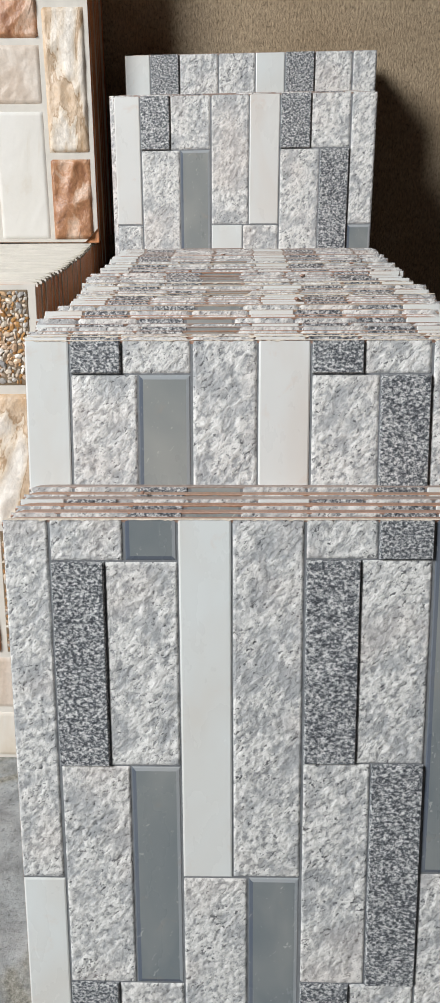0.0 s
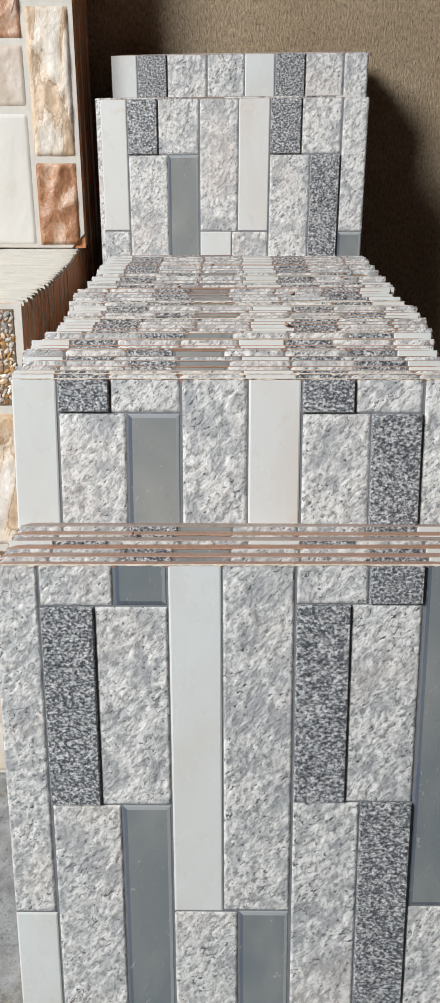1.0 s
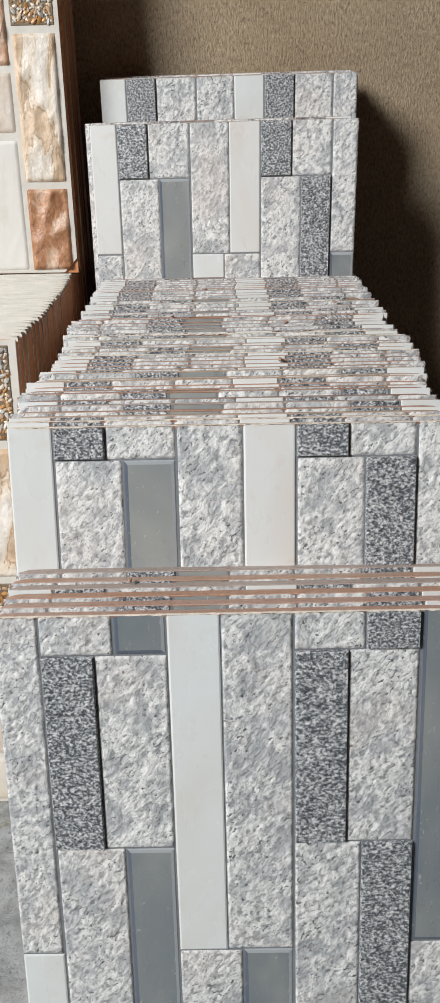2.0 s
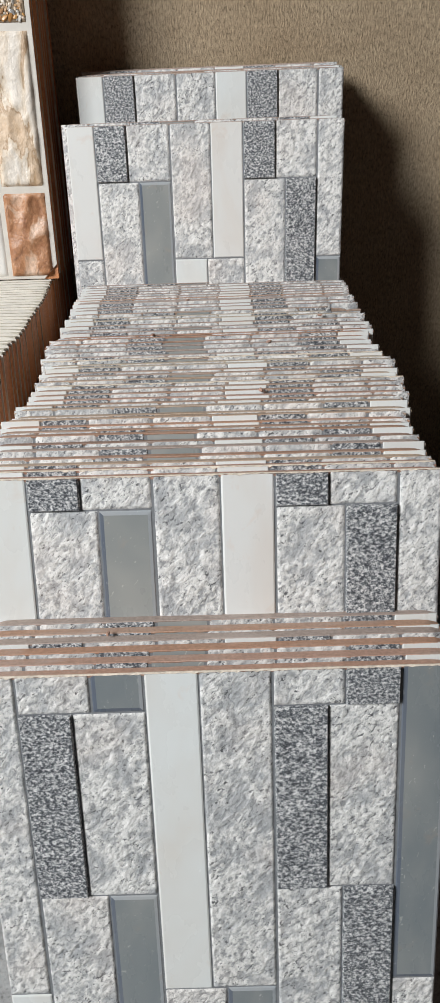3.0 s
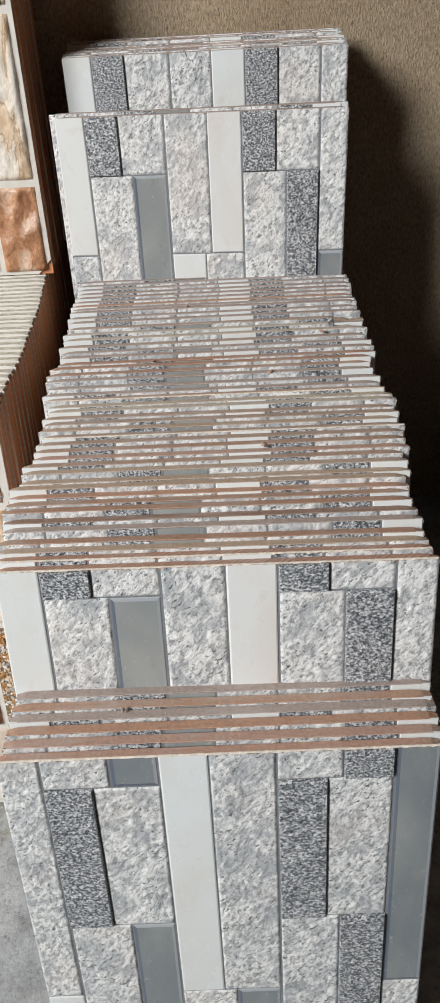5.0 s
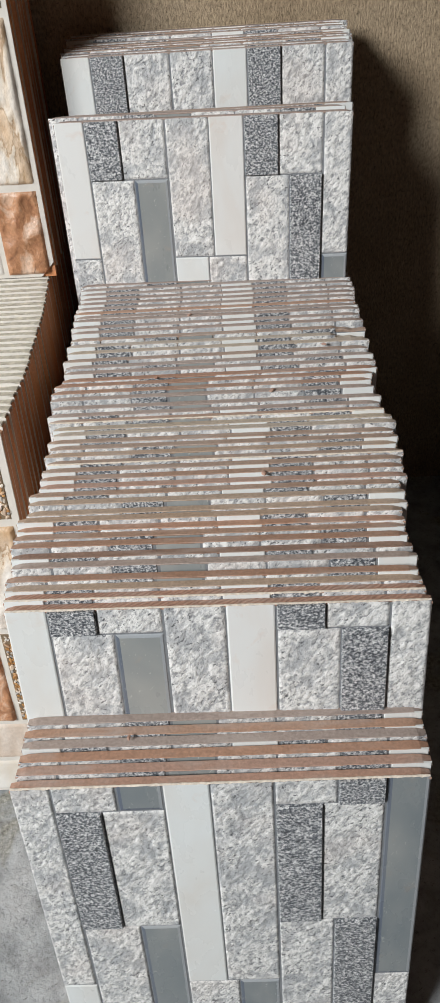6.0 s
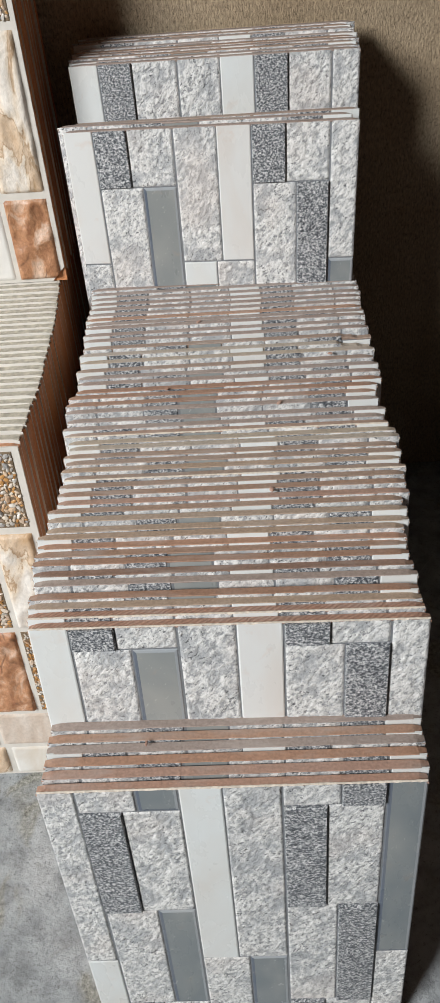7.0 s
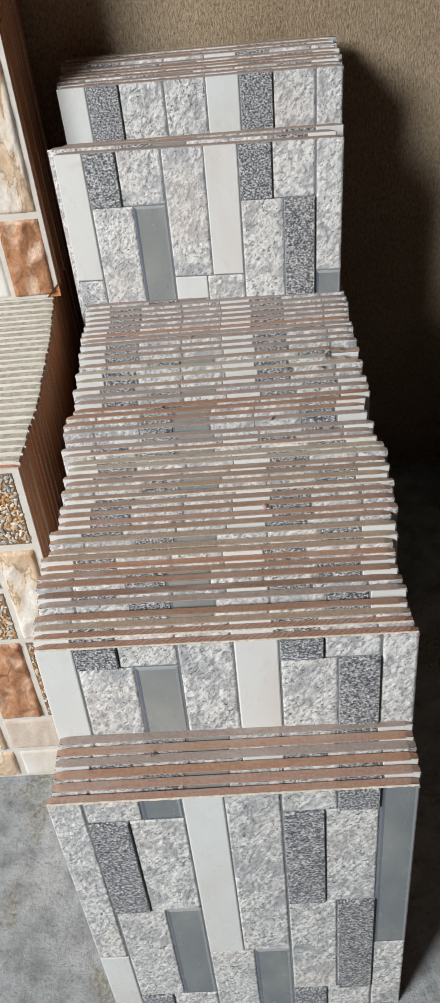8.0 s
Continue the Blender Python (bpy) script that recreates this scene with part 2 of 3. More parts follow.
PINKISH = stone_print("tan_stone_glaze", (0.55, 0.43, 0.33), (0.645, 0.54, 0.445), (0.74, 0.66, 0.575), 18, 0.4, 0.4)
ORANGE = stone_print("orange_brown_glaze", (0.30, 0.125, 0.06), (0.51, 0.255, 0.13), (0.82, 0.62, 0.48), 40, 0.42, 0.9)
CREAM = stone_print("cream_glaze", (0.66, 0.57, 0.45), (0.79, 0.765, 0.71), (0.82, 0.80, 0.755), 12, 0.25, 0.06)
PEBBLE = pebble_print()
WALL, FLOOR = plaster(), concrete()
# For unseen surfaces: near black to limit bounced light; the umber reddens the shadows.
UNSEEN_DARK = simple("unseen_dark_surface", (0.04, 0.03, 0.024), 0.9, 0.25, 6)
UNSEEN_UMBER = simple("unseen_umber_surface", (0.035, 0.019, 0.013), 0.9, 0.3, 6)
KINDS = {"rough": ("stone_panel", ROUGH), "granite": ("granite_strip", GRANITE), "white": ("white_strip", WHITE), "grey": ("grey_strip", GREY),
         "stained": ("white_strip", STAINED), "dusted": ("grey_strip", DUSTED),
         "beige": ("beige_panel", BEIGE), "orange": ("brown_panel", ORANGE), "cream": ("cream_panel", CREAM), "pink": ("pinkish_panel", PINKISH)}


# ---- building blocks ----
def mesh_of(bm, name, material, smooth=False):
    me = bpy.data.meshes.new(name)
    bmesh.ops.recalc_face_normals(bm, faces=bm.faces)
    bm.to_mesh(me)
    bm.free()
    me.materials.append(material)
    if smooth:
        me.polygons.foreach_set("use_smooth", [True] * len(me.polygons))
    return me


def hang(name, me, parent, label=""):
    ob = new(name, me)
    ob.parent = parent
    return tagged(ob, label)


def part(name, bm, material, parent, label="", smooth=False):
    return hang(name, mesh_of(bm, name, material, smooth), parent, label)


def box(bm, x0, x1, y0, y1, z0, z1):
    v = [bm.verts.new((x, y, z)) for x in (x0, x1) for y in (y0, y1) for z in (z0, z1)]
    for f in ((0, 1, 3, 2), (4, 6, 7, 5), (0, 4, 5, 1), (2, 3, 7, 6), (0, 2, 6, 4), (1, 5, 7, 3)):
        bm.faces.new([v[i] for i in f])


def raised(x0, x1, z0, z1, back, front, edge, rims=(0, 0, 0, 0), cut=False):
    """A plank with sloping edges: flat at y = front, its foot at y = back. rims: the material of each edge, plain or
    with printed shade or light, from the bottom round by the right. cut: no slope at the top, where the tile is sawn.
    """
    bm = bmesh.new()
    e = min(edge, (x1 - x0) / 3, (z1 - z0) / 3)
    mid = front + (back - front) * 0.3
    rings = []
    for y, d in ((back, 0.0), (mid, e * 0.35), (front, e)):
        rings.append([bm.verts.new(p) for p in ((x0 + d, y, z0 + d), (x1 - d, y, z0 + d), (x1 - d, y, z1 - (0 if cut else d)), (x0 + d, y, z1 - (0 if cut else d)))])
    for a, b in zip(rings, rings[1:]):
        for i in range(4):
            bm.faces.new((a[i], a[(i + 1) % 4], b[(i + 1) % 4], b[i])).material_index = rims[i]
    bm.faces.new(rings[-1])
    return bm


def split_face(x0, x1, z0, z1, back, front, relief, step, size, seed, ridged=False, cut=False):
    """A plank with a hewn front: a fine grid pushed in and out, its rim falling to y = back. cut: the top is sawn straight through."""
    nx, nz = max(4, round((x1 - x0) / step)), max(4, round((z1 - z0) / step))
    off = Vector((seed * 3.17, seed * 1.31, seed * 2.23))
    verts, faces = [], []
    for j in range(nz + 1):
        for i in range(nx + 1):
            x, z = x0 + (x1 - x0) * i / nx, z0 + (z1 - z0) * j / nz
            rim = i in (0, nx) or j == 0 or (j == nz and not cut)
            p = Vector((0.95 * x - 0.5 * z, 0.62 * z + 0.5 * x, 0)) / size + off
            h = noise.ridged_multi_fractal(p, 0.85, 2.15, 5, 1.0, 1.6, noise_basis="PERLIN_ORIGINAL") - 1.1
            if ridged:
                h = 1.0 - 2.0 * abs(noise.noise(p * 0.7)) + 0.3 * h
            near = min(x - x0, x1 - x, z - z0, 1.0 if cut else z1 - z) / 0.004
            y = back if rim else min(front - relief * h * min(1.0, 0.35 + near * 0.65), back - 0.0006)
            verts.append((x, y, z))
    for j in range(nz):
        for i in range(nx):
            a = j * (nx + 1) + i
            faces.append((a, a + 1, a + nx + 2, a + nx + 1))
    me = bpy.data.meshes.new("hewn_face")
    me.from_pydata(verts, [], faces)
    return me


def tile_body(width, length, front, back, ragged, seed, chip=0.0, lip=0.0):
    """The fired slab; its top edge is chipped along the face by ragged metres; lip: how far the clay comes forward under the glaze at the top; chip: the depth of a broken upper right corner."""
    rng = random.Random(seed)
    bm = bmesh.new()
    n = 44
    cols = []
    for i in range(n + 1):
        x = -width / 2 + width * i / n
        a, b, c = (rng.uniform(-1, 1) for _ in range(3))
        end = 0.0022 if i in (0, n) else 0.0004 if i in (1, n - 1) else 0.0
        if chip and i > n - 5:
            end = chip * (0.35 + 0.16 * (i - n + 5)) + 0.0012 * a
        cols.append([bm.verts.new(p) for p in (
            (x, front, 0), (x, front, length - end - 0.0040), (x, front - lip + 0.0003 * (ragged > 0) * abs(b), length - end - 0.0004 - ragged * abs(a)), (x, front - lip + 0.0003 + ragged * 0.8 * abs(b), length - end),
            (x, back - 0.0007 - ragged * 0.4 * abs(c), length - end + ragged * 0.15 * c), (x, back, length - end - 0.0008), (x, back, 0))])
    for p, q in zip(cols, cols[1:]):
        for k in range(7):
            bm.faces.new((p[k], p[(k + 1) % 7], q[(k + 1) % 7], q[k]))
    bm.faces.new(cols[0])
    bm.faces.new(cols[-1][::-1])
    return bm


def edge_line(width, length, front, seed):
    """The torn pale rim of glaze along a cut top edge."""
    rng = random.Random(seed)
    bm = bmesh.new()
    rows = []
    n = 150
    for i in range(n + 1):
        x = -width / 2 + 0.001 + (width - 0.002) * i / n
        drop, deep = rng.choice((0.3, 0.6, 1, 1.8)) * rng.uniform(0.0001, 0.0007), rng.uniform(0.0001, 0.0005)
        rows.append([bm.verts.new(p) for p in ((x, front - 0.0012, length - drop), (x, front - 0.0004, length + 0.0003), (x, front + deep, length + 0.0004))])
    for p, q in zip(rows, rows[1:]):
        for k in range(2):
            bm.faces.new((p[k], p[k + 1], q[k + 1], q[k]))
    return bm


# ---- the two designs of the grey tile, from its left edge and top downwards ----
WIDTH, LENGTH = 0.30, 0.474


def design_a(n):
    return [("rough", 0, .029, 0, .251), ("white", 0, .0297, .251, n),
            ("rough", .0295, .076, 0, .027), ("grey", .0765, .110, 0, .027), ("granite", .0295, .0635, .027, .167), ("rough", .0635, .110, .027, .167),
            ("rough", .030, .0765, .167, .333), ("grey", .0765, .110, .167, .333), ("granite", .030, .064, .333, n), ("rough", .064, .110, .333, n),
            ("white", .110, .144, 0, .2495), ("rough", .144, .1893, 0, .2485), ("rough", .110, .154, .2495, n), ("grey", .154, .1893, .2485, n),
            ("rough", .190, .235, 0, .0255), ("granite", .235, .269, 0, .0255), ("granite", .190, .2245, .0255, .164), ("rough", .2245, .269, .0255, .164),
            ("rough", .190, .2345, .164, .331), ("granite", .2345, .269, .164, .331), ("granite", .190, .224, .331, n), ("rough", .224, .269, .331, n),
            ("grey", .2695, .30, 0, .244), ("rough", .2695, .30, .244, n)]


def design_b(n, r):
    q, s = r + .082, r + .146
    return [("white", 0, .0305, 0, q), ("rough", 0, .0305, q, n),
            ("granite", .031, .0655, 0, r), ("rough", .0655, .1125, 0, r), ("rough", .031, .0765, r, s), ("grey", .0765, .1125, r, s), ("granite", .031, .0655, s, n), ("rough", .0655, .1125, s, n),
            ("rough", .113, .157, 0, q), ("white", .157, .192, 0, q), ("white", .113, .150, q, n), ("rough", .150, .192, q, n),
            ("granite", .1925, .227, 0, r), ("rough", .227, .2715, 0, r), ("rough", .1925, .238, r, s), ("granite", .238, .2715, r, s), ("granite", .1925, .227, s, n), ("rough", .227, .2715, s, n),
            ("rough", .272, .30, 0, q), ("grey", .272, .30, q, n)]


def turned(design, n):
    """A design with its tile stood on its head."""
    return [(k, .30 - u1, .30 - u0, n - v1, n - v0) for k, u0, u1, v0, v1 in design]


def cropped(design, n):
    return [(k, u0, u1, v0, min(v1, n)) for k, u0, u1, v0, v1 in design if v0 < n - 0.004]


def swapped(design, kinds):
    """A design with some planks of another finish, by their number."""
    return [(kinds.get(i, p[0]), *p[1:]) for i, p in enumerate(design)]


FACE = {"white": 0.0004, "stained": 0.0004, "grey": 0.0004, "dusted": 0.0004}


def grey_tile(design, length, seed, clay=CLAY, torn=True, step=0.0014):
    """A tile whose whole face shows: slab, joint bed, and each plank of the relief. It stands on z = 0, face towards -y."""
    tile = new("ceramic_tile")
    part("body", tile_body(WIDTH, length, 0.0022, 0.0092, 0.0009 if torn else 0.0002, seed, lip=0.0017), clay, tile, "fired clay slab")
    bed = bmesh.new()
    box(bed, -WIDTH / 2 + .0006, WIDTH / 2 - .0006, 0.0013, 0.0023, 0.001, length - 0.0008)
    part("joint_bed", bed, JOINT, tile, "grey recessed joints")
    for k, (kind, u0, u1, v0, v1) in enumerate(design):
        name, material = KINDS[kind]
        g = 0.00028
        x0, x1, z0, z1 = u0 - WIDTH / 2 + g, u1 - WIDTH / 2 - g, length - v1 + g, length - v0 - (g if v0 > 0 else 0.0006)
        if kind == "rough":
            me = split_face(x0, x1, z0, z1, 0.0016, 0.0003, 0.00048, step, 0.0055, seed * 40 + k, cut=v0 == 0)
            me.materials.append(material)
            me.polygons.foreach_set("use_smooth", [True] * len(me.polygons))
            hang(name, me, tile)
        elif kind == "granite":
            part(name, raised(x0, x1, z0, z1, 0.0016, -0.0018, 0.0009, cut=v0 == 0), material, tile)
        else:
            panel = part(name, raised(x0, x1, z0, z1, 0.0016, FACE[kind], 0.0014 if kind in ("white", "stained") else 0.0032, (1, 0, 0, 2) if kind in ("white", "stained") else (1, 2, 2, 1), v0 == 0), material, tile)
            # shaded and lit edge colours of the print
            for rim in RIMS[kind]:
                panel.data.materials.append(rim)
    if torn:
        part("torn_rim", edge_line(WIDTH, length, 0.0013, seed), ENGOBE, tile, "chipped cream glaze rim")
    return tile


SET_BACK = {"white": 0.0002, "grey": 0.0009, "dusted": 0.0009, "granite": 0.0004}


def stack_tile(design, length, seed, torn, clay=CLAY, thick=0.0088, chip=0.0):
    """A tile inside a stack, of which the top edge and a little of the face show; the grey planks lie deeper than the rest."""
    tile = new("ceramic_tile")
    part("body", tile_body(WIDTH, length, 0.0022, thick, 0.0011 if torn else 0.0003, seed, chip, 0.0018), clay, tile, "fired clay slab")
    bed = bmesh.new()
    box(bed, -WIDTH / 2 + .0008, WIDTH / 2 - .0008, 0.0010, 0.0023, 0.001, length - max(0.0016, chip * 1.3))
    part("joint_bed", bed, JOINT, tile, "grey recessed joints")
    for k, (kind, u0, u1, v0, v1) in enumerate(design):
        name, material = KINDS[kind]
        g = 0.0004
        if chip and u1 > .299 and v0 == 0:
            v0 = chip * 1.3
        x0, x1, z0, z1 = u0 - WIDTH / 2 + g, u1 - WIDTH / 2 - g, length - v1 + g, length - v0 - 0.0005
        if kind == "rough":
            me = split_face(x0, x1, z0, z1, 0.0011, 0.0003, 0.0003, 0.0028, 0.0055, seed * 40 + k, cut=v0 == 0)
            me.materials.append(material)
            me.polygons.foreach_set("use_smooth", [True] * len(me.polygons))
            hang(name, me, tile)
        else:
            part(name, raised(x0, x1, z0, z1, 0.0019, SET_BACK[kind], 0.0009, cut=v0 == 0), material, tile)
    if torn:
        part("torn_rim", edge_line(WIDTH, length, 0.0012, seed), ENGOBE, tile, "chipped cream glaze rim")
    return tile


def stand(corner, lean, yaw, length, scale=1.0):
    """The pose of a tile whose face has its upper left corner there, leaning back and turned."""
    a, b = radians(lean), radians(yaw)
    across, down = Vector((math.cos(b), math.sin(b), 0)), Vector((math.sin(b) * math.sin(a), -math.cos(b) * math.sin(a), -math.cos(a)))
    foot = Vector(corner) + across * WIDTH * scale / 2 + down * length * scale
    return pose(*foot, -lean, 0, yaw)


GREY_LABEL = "grey stone-look ceramic wall tile, set upright in a stack"


# ---- structure ----
def structure(name, bm, material, label, category):
    ob = new(name, mesh_of(bm, name, material))
    return tagged(ob, label, category, kind="structure")


def slab(*sizes):
    bm = bmesh.new()
    box(bm, *sizes)
    return bm


structure("floor", slab(-4.2, 0.9, -1.7, 1.3, -0.1, 0.0), FLOOR, "scuffed grey trowelled concrete floor", "floor")
structure("wall_north", slab(-4.2, 0.9, 1.124, 1.3, 0.0, 3.7), WALL, "rough brown-grey cement rendered wall behind the stacks", "wall")
# Unseen walls and ceiling, added; their dark colour and the near east wall deepen shadows.
structure("wall_east", slab(0.42, 0.9, -1.7, 1.124, 0.0, 3.7), UNSEEN_UMBER, "unseen umber side wall, added close by to deepen the shadows", "wall")
structure("wall_west", slab(-4.2, -4.0, -1.7, 1.124, 0.0, 3.7), UNSEEN_DARK, "unseen dark brown side wall, added to limit bounced light", "wall")
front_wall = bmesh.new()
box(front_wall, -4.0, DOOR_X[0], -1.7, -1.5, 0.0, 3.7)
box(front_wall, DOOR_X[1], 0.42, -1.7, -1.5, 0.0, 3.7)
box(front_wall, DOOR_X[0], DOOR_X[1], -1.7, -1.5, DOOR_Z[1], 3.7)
structure("wall_south", front_wall, UNSEEN_DARK, "unseen dark brown wall with a wide open doorway, added", "wall")
structure("ceiling", slab(-4.2, 0.9, -1.7, 1.3, 3.7, 3.8), UNSEEN_DARK, "unseen dark brown ceiling, added to limit bounced light", "ceiling")
structure("ground", slab(-60, 60, -90, -1.7, -0.2, -0.05), FLOOR, "pale concrete yard outside the doorway", "ground")
plinth = bmesh.new()
box(plinth, -0.165, 0.175, 0.905, 1.012, 0.0, 0.165)
box(plinth, -0.165, 0.175, 1.0125, 1.123, 0.0, 0.208)
structure("plinth", plinth, UNSEEN_DARK, "low stepped cement plinth against the wall", "plinth")

# ---- grey tiles: the front row of six ----
FRONT_LENGTH = 0.3735
front_tile = grey_tile(design_a(FRONT_LENGTH), FRONT_LENGTH, 1, BRICK_CLAY, step=0.0011)
front_tile.matrix_basis = stand((-0.15, 0.400, 0.3635), 13.3, 0, FRONT_LENGTH)
tagged(front_tile, "grey stone-look ceramic tile of alternating planks, leaning in front", "tile", "short row of grey tiles")
rng = random.Random(5)
UPRIGHT, INVERTED = design_b(LENGTH, 0.0225), turned(swapped(design_a(LENGTH), {13: "dusted"}), LENGTH)
MOULDS = {}


def lay(design, tone, m, length=LENGTH, torn=False, chip=0.0, wide=1.0, group="long stack of grey tiles"):
    """Set one more tile of a stack; alike tiles share their meshes."""
    key = (design, tone, length, torn, chip, wide, group)
    if key in MOULDS:
        return copy_thing(MOULDS[key], m)
    planks = cropped(UPRIGHT if design == "U" else INVERTED, length)
    ob = stack_tile(planks, length, 20 + len(MOULDS), torn, TONES[tone], 0.0094 if length < LENGTH else 0.0090, chip)
    ob.matrix_basis = m
    ob.scale = (wide, wide, wide)
    tagged(ob, GREY_LABEL, "tile", group)
    MOULDS[key] = ob
    return ob


row = [(-0.1473, 0.4108, "Ir"), (-0.147, 0.4208, "Io"), (-0.1468, 0.4312, "Ug"), (-0.1472, 0.4412, "Io"), (-0.146, 0.4512, "Ig")]
for x, y, (design, tone) in row:
    m = stand((x, y, 0.3635 + rng.uniform(-.0006, .0006)), 13.3, rng.uniform(-.3, .3) - 0.3, FRONT_LENGTH)
    lay(design, tone, m, FRONT_LENGTH, group="short row of grey tiles")

# ---- grey tiles: the long stack ----
first = grey_tile(swapped(UPRIGHT, {9: "stained", 5: "dusted"}), LENGTH, 2, SAWN)
first.matrix_basis = stand((-0.1460, 0.4865, 0.4563), 15.7, -0.9, LENGTH)
first.scale = (1.0125, 1, 1)
tagged(first, "grey stone-look ceramic tile with a sawn top edge", "tile", "long stack of grey tiles")
# from the front backwards: which way up each tile stands, the shade of its clay, and where its left corner is, in millimetres
WAYS = "UUIIUIIUUIIUUUUUIIUUUIUIIIIIUIUUUIUUUIUUUUUUI"
SHADES = "htbgdbbotttbrbbbtbbppogggbbbggbppbggggogggggg"
LEFT = (-150, -151, -152, -150, -152, -154, -154, -153, -154, -148, -148, -150, -143, -144, -144, -141, -145, -142, -145, -141, -143, -148, -151,
        -148, -152, -153, -151, -145, -145, -145, -149, -146, -149, -146, -147, -149, -148, -148, -150, -149, -148, -147, -148, -149, -150)
DEPTH = (496, 505, 514, 527, 536, 546, 556, 564.5, 573, 582, 592, 603.5, 613, 623, 633, 642.5, 653, 662, 671, 680, 689, 699, 709,
         719, 734, 745, 754, 764.5, 777, 787, 798, 811, 826, 837, 850, 861, 872.5, 882, 891.5, 901, 912, 922, 931.5, 942.5, 953)
TORN, CHIPPED = (1, 16, 22), {33: 0.006, 34: 0.004}
for i, (design, tone, x, y) in enumerate(zip(WAYS, SHADES, LEFT, DEPTH), 1):
    lean = 15.7 - 6.5 * i / 45
    wide = 1.011 + 0.013 * i / 45
    m = stand((x / 1000 + 0.15 * (wide - 1), y / 1000, LENGTH * math.cos(radians(lean)) + max(0, rng.gauss(0, .0009))), lean, -0.9 + 0.5 * i / 45 + rng.uniform(-.2, .2), LENGTH)
    lay(design, tone, m, torn=i in TORN, chip=CHIPPED.get(i, 0.0)).scale = (wide, 1, 1)

# ---- grey tiles: the two raised rows at the wall ----
BACK = 1.025
back = grey_tile(swapped(design_b(LENGTH, 0.057), {0: "stained", 9: "stained", 5: "dusted"}), LENGTH, 3, MAUVE_CLAY, torn=False)
back.matrix_basis = stand((-0.152, 0.984, 0.636), 7, -4, LENGTH, BACK)
back.scale = (BACK, BACK, BACK)
tagged(back, "grey stone-look ceramic tile standing raised behind the long stack", "tile", "raised row of grey tiles")
for tone, m in (("g", stand((-0.1585, 0.994, 0.638), 7, -3.9, LENGTH, BACK)), ("b", stand((-0.148, 1.008, 0.634), 6.5, -2.0, LENGTH, BACK))):
    lay("I", tone, m, wide=BACK, group="raised row of grey tiles")
HIGH = 1.01
upper = grey_tile(design_b(LENGTH, 0.066), LENGTH, 4, MAUVE_CLAY, torn=False)
upper.matrix_basis = stand((-0.1425, 1.033, 0.6835), 6, -2.0, LENGTH, HIGH)
upper.scale = (HIGH, HIGH, HIGH)
tagged(upper, "grey stone-look ceramic tile standing highest, close to the wall", "tile", "highest row of grey tiles")
for i, (design, tone) in enumerate(zip("UIUUIUIU", "gbgbggbg")):
    m = stand((-0.143 + rng.uniform(-.003, .003), 1.0415 + i * 0.0088, 0.684 + 0.0007 * i + rng.uniform(-.001, .0012)), 6 - 0.15 * i, -2.0, LENGTH, HIGH)
    lay(design, tone, m, wide=HIGH, group="highest row of grey tiles")


# ---- brown tiles ----
def pebbles(x0, x1, z0, z1, y, seed):
    """A bed of small broken pebbles pressed into one panel."""
    rng = random.Random(seed)
    bm = bmesh.new()
    made = []
    for _ in range(5000):
        x, z, r = rng.uniform(x0, x1), rng.uniform(z0, z1), rng.uniform(0.0016, 0.0040)
        if min(x - x0, x1 - x, z - z0, z1 - z) < r or any((x - a) ** 2 + (z - b) ** 2 < (0.66 * (r + s)) ** 2 for a, b, s in made):
            continue
        made.append((x, z, r))
        turn = Euler((rng.uniform(-.3, .3), rng.uniform(0, 6.3), rng.uniform(-.3, .3))).to_matrix().to_4x4()
        m = Matrix.Translation((x, y, z)) @ turn @ Matrix.Diagonal((1.35, 0.45, 0.8, 1))
        for v in bmesh.ops.create_icosphere(bm, subdivisions=1, radius=r)["verts"]:
            v.co = m @ (v.co * rng.uniform(0.72, 1.15))
    return bm


def brown_tile(design, length, seed):
    tile = new("ceramic_tile")
    part("body", tile_body(WIDTH, length, 0.0030, 0.0094, 0.0003, seed), RED_CLAY, tile, "red clay slab")
    bed = bmesh.new()
    box(bed, -WIDTH / 2 + .0003, WIDTH / 2 - .0003, 0.0008, 0.0031, 0.0005, length - 0.0004)
    part("grout_face", bed, GROUT, tile, "cream glazed joints")
    for k, (kind, u0, u1, v0, v1) in enumerate(design):
        x0, x1, z0, z1 = u0 - WIDTH / 2, u1 - WIDTH / 2, length - v1, length - v0
        if kind == "pebble":
            panel = part("pebble_panel", raised(x0, x1, z0, z1, 0.0009, 0.0001, 0.001), simple("pebble_bed", (0.22, 0.16, 0.10), 0.5), tile)
            tagged(part("pebble_relief", pebbles(x0, x1, z0, z1, 0.0, seed + k), PEBBLE, panel), kind="stuff")
            continue
        name, material = KINDS[kind]
        relief = {"orange": 0.003, "beige": 0.0024, "pink": 0.0006, "cream": 0.0002}[kind]
        me = split_face(x0, x1, z0, z1, 0.0009, -0.0008, relief, 0.0024, 0.02, seed * 30 + k, kind in ("orange", "beige"))
        me.materials.append(material)
        me.polygons.foreach_set("use_smooth", [True] * len(me.polygons))
        hang(name, me, tile)
    return tile


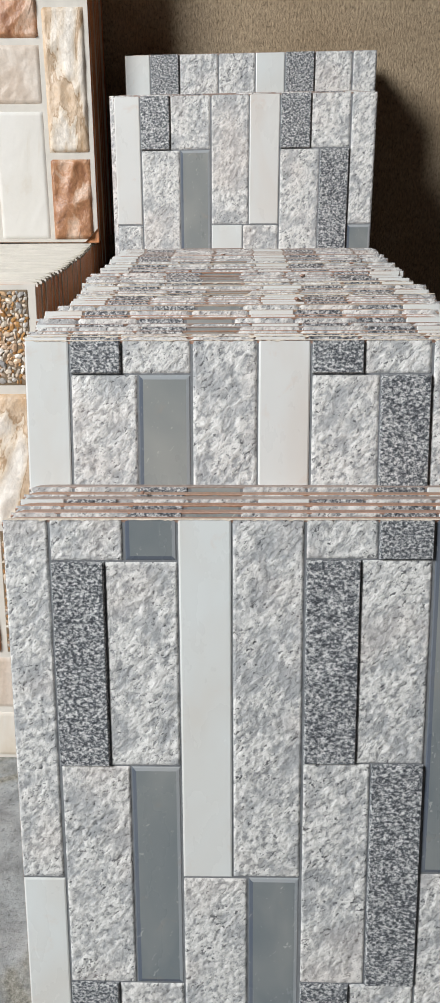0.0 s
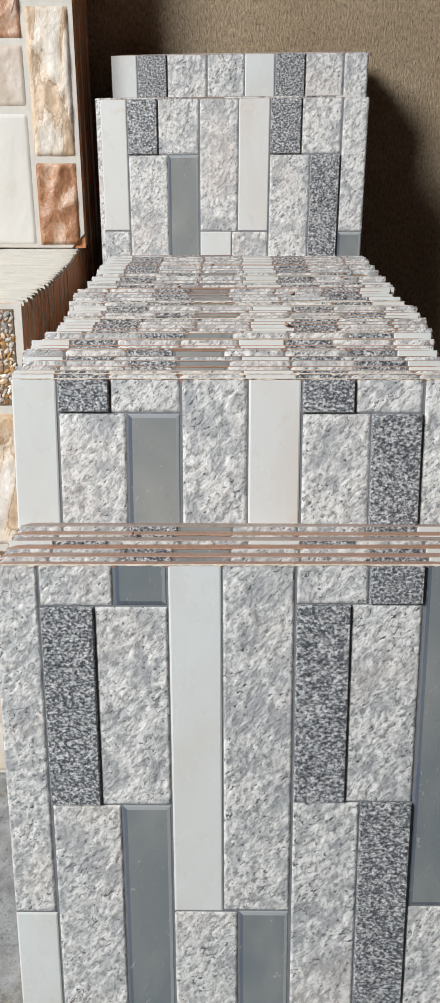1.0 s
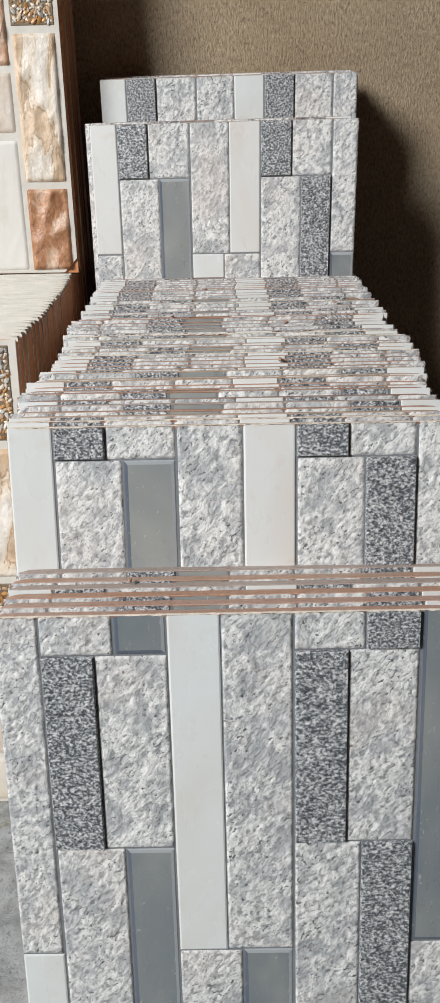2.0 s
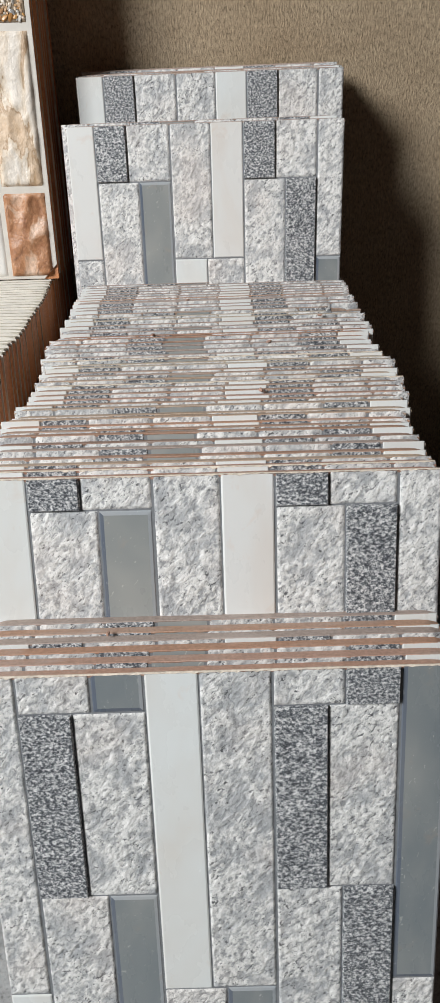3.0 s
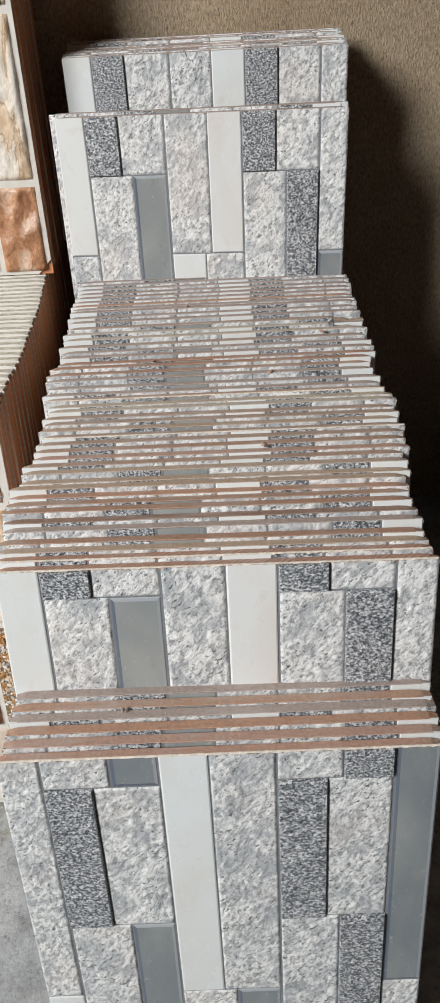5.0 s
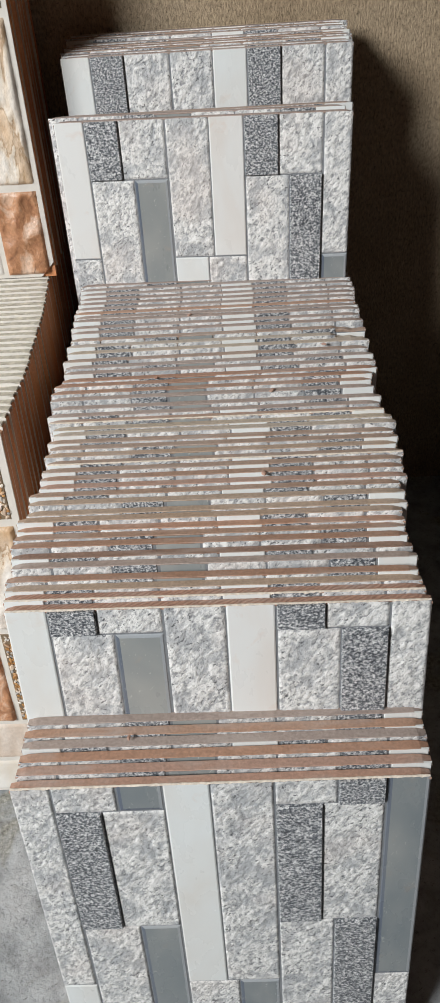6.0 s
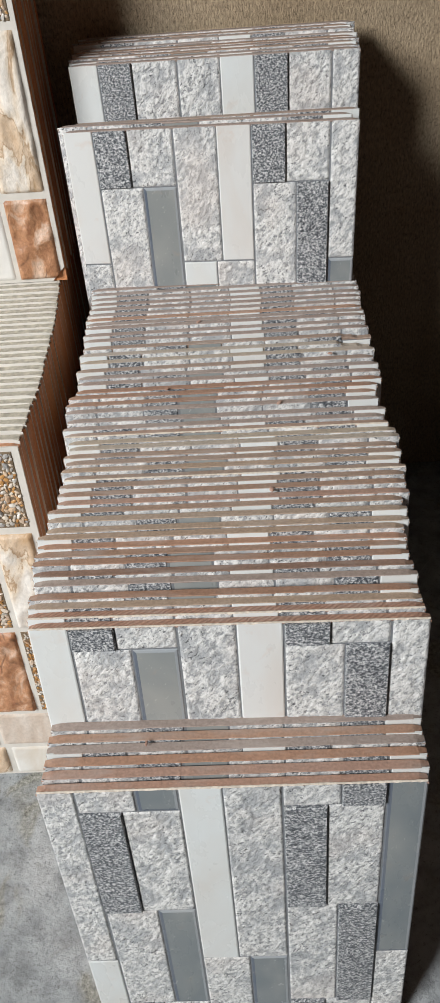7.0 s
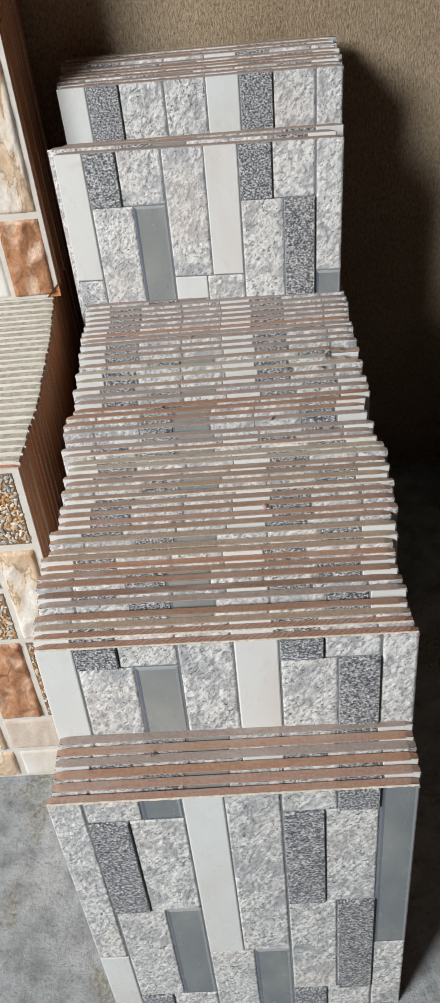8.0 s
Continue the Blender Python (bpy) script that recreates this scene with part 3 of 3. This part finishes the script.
def brown_stack_tile(length, seed):
    tile = new("ceramic_tile")
    part("body", tile_body(WIDTH, length - 0.0012, 0.0009, 0.0105, 0.0005, seed), RED_CLAY, tile, "red clay slab")
    bm = tile_body(WIDTH, length, 0.0, 0.001, 0.0002, seed + 1)
    part("glazed_face", bm, GROUT, tile, "cream glazed face")
    cap = bmesh.new()
    box(cap, -WIDTH / 2 + .001, WIDTH / 2 - .001, 0.0011, 0.0101, length - 0.002, length - 0.0003)
    part("dusty_edge", cap, DUSTY, tile, "pale dusty top edge")
    return tile


def trim_corner(tile, size):
    """Break the glaze off the lower right corner of a tile, down to the red clay."""
    for ob in tile.children:
        if ob.name.split(".")[0] not in ("grout_face", "brown_panel"):
            continue
        bm = bmesh.new()
        bm.from_mesh(ob.data)
        cut = bmesh.ops.bisect_plane(bm, geom=bm.verts[:] + bm.edges[:] + bm.faces[:], plane_co=(WIDTH / 2, 0, size), plane_no=(1, 0, -1), clear_outer=True)
        edges = [e for e in cut["geom_cut"] if isinstance(e, bmesh.types.BMEdge)]
        if edges and ob.name.startswith("grout_face"):
            bmesh.ops.edgenet_fill(bm, edges=edges)
        bm.to_mesh(ob.data)
        bm.free()


BROWN_LABEL = "brown and cream stone-look tile, edge-on in a stack"
low_design = [("pebble", .252, .2925, .005, .092), ("beige", .252, .2925, .100, .226), ("pebble", .252, .2925, .233, .359),
              ("orange", .194, .246, .005, .075), ("beige", .194, .246, .082, .150), ("pebble", .194, .246, .157, .226), ("orange", .194, .246, .233, .359),
              ("pink", .192, .2925, .365, .419), ("cream", .199, .2925, .425, .473),
              ("cream", .10, .187, .005, .15), ("orange", .10, .187, .157, .29), ("beige", .10, .187, .297, .419), ("beige", .10, .192, .425, .473),
              ("beige", .006, .094, .005, .22), ("orange", .006, .094, .227, .34), ("cream", .006, .094, .347, .471)]
BROWN_LENGTH = 0.4765
brown_front = brown_tile(low_design, BROWN_LENGTH, 71)
brown_front.matrix_basis = stand((-0.4895, 0.688, 0.4652), 12.5, 0, BROWN_LENGTH)
tagged(brown_front, "brown, beige and pebble patterned tile leaning before its stack", "tile", "low stack of brown tiles")
one = brown_stack_tile(BROWN_LENGTH, 72)
tagged(one, BROWN_LABEL, "tile", "low stack of brown tiles")
SIDE = ((.688, .0005), (.733, .003), (.784, .0075), (.84, .0065), (.90, .0065), (.97, .002), (1.2, .0))
for i in range(1, 39):
    y = 0.688 + i * 0.0106 + rng.uniform(-.0006, .0006)
    for (a, p), (b, q) in zip(SIDE, SIDE[1:]):
        if a <= y <= b:
            shift = p + (q - p) * (y - a) / (b - a)
    lean = 12.5 - 7.5 * i / 38
    m = stand((-0.49 + shift + rng.uniform(-.0009, .0009), y, BROWN_LENGTH * math.cos(radians(lean)) + rng.uniform(0, .0012)), lean, rng.uniform(-.2, .2), BROWN_LENGTH)
    if i == 1:
        one.matrix_basis = m
    else:
        copy_thing(one, m)
top = BROWN_LENGTH * math.cos(radians(7)) + 0.0015
high_design = [("orange", .246, .2945, BROWN_LENGTH - .0955, BROWN_LENGTH - .004), ("beige", .246, .2945, BROWN_LENGTH - .256, BROWN_LENGTH - .103), ("pebble", .246, .2945, BROWN_LENGTH - .35, BROWN_LENGTH - .2635),
               ("cream", .1805, .2408, BROWN_LENGTH - .148, BROWN_LENGTH - .004), ("pink", .1755, .2408, BROWN_LENGTH - .218, BROWN_LENGTH - .156), ("orange", .1755, .2408, BROWN_LENGTH - .34, BROWN_LENGTH - .225),
               ("orange", .105, .170, BROWN_LENGTH - .035, BROWN_LENGTH - .004), ("pink", .105, .170, BROWN_LENGTH - .11, BROWN_LENGTH - .042), ("cream", .10, .1755, BROWN_LENGTH - .30, BROWN_LENGTH - .118),
               ("beige", .10, .2408, .006, BROWN_LENGTH - .358), ("cream", .246, .2945, .006, BROWN_LENGTH - .358), ("beige", .006, .093, .006, .47)]
brown_high = brown_tile(high_design, BROWN_LENGTH, 81)
trim_corner(brown_high, 0.017)
FOOT = (-0.4795, 0.971, top + 0.0012)
brown_high.matrix_basis = pose(FOOT[0] + WIDTH / 2, FOOT[1], FOOT[2], -6.2, 0.5)
tagged(brown_high, "brown, beige and cream stone-look tile standing on the low brown stack", "tile", "high stack of brown tiles")
other = brown_stack_tile(BROWN_LENGTH, 82)
tagged(other, BROWN_LABEL, "tile", "high stack of brown tiles")
for i in range(1, 12):
    m = pose(FOOT[0] + WIDTH / 2 + rng.uniform(-.005, -.001), FOOT[1] + i * 0.0102, FOOT[2], -6.2 + 0.25 * i, 0.5)
    if i == 1:
        other.matrix_basis = m
    else:
        copy_thing(other, m)


# ---- crumbs of broken clay on the tiles ----
def crumb(place, size, seed):
    rng = random.Random(seed)
    bm = bmesh.new()
    bmesh.ops.create_icosphere(bm, subdivisions=2, radius=size)
    for v in bm.verts:
        v.co = Vector((v.co.x * 1.4, v.co.y * 0.8, v.co.z * 0.55)) * rng.uniform(0.7, 1.15)
    ob = new("clay_crumb", mesh_of(bm, "clay_crumb", BRICK_CLAY))
    ob.matrix_basis = pose(*place, 0, 0, rng.uniform(0, 180))
    tagged(ob, "small red crumb of broken clay lying on the tiles", "crumb", "clay crumbs")


for k, (x, y, z) in enumerate(((-0.052, 0.7625, 0.4655), (-0.022, 0.8755, 0.4685), (0.058, 0.7335, 0.464), (-0.066, 0.4375, 0.3655), (0.114, 0.8045, 0.467), (0.045, 0.6195, 0.461))):
    crumb((x, y, z), 0.0018 + 0.0004 * (k % 3), 90 + k)
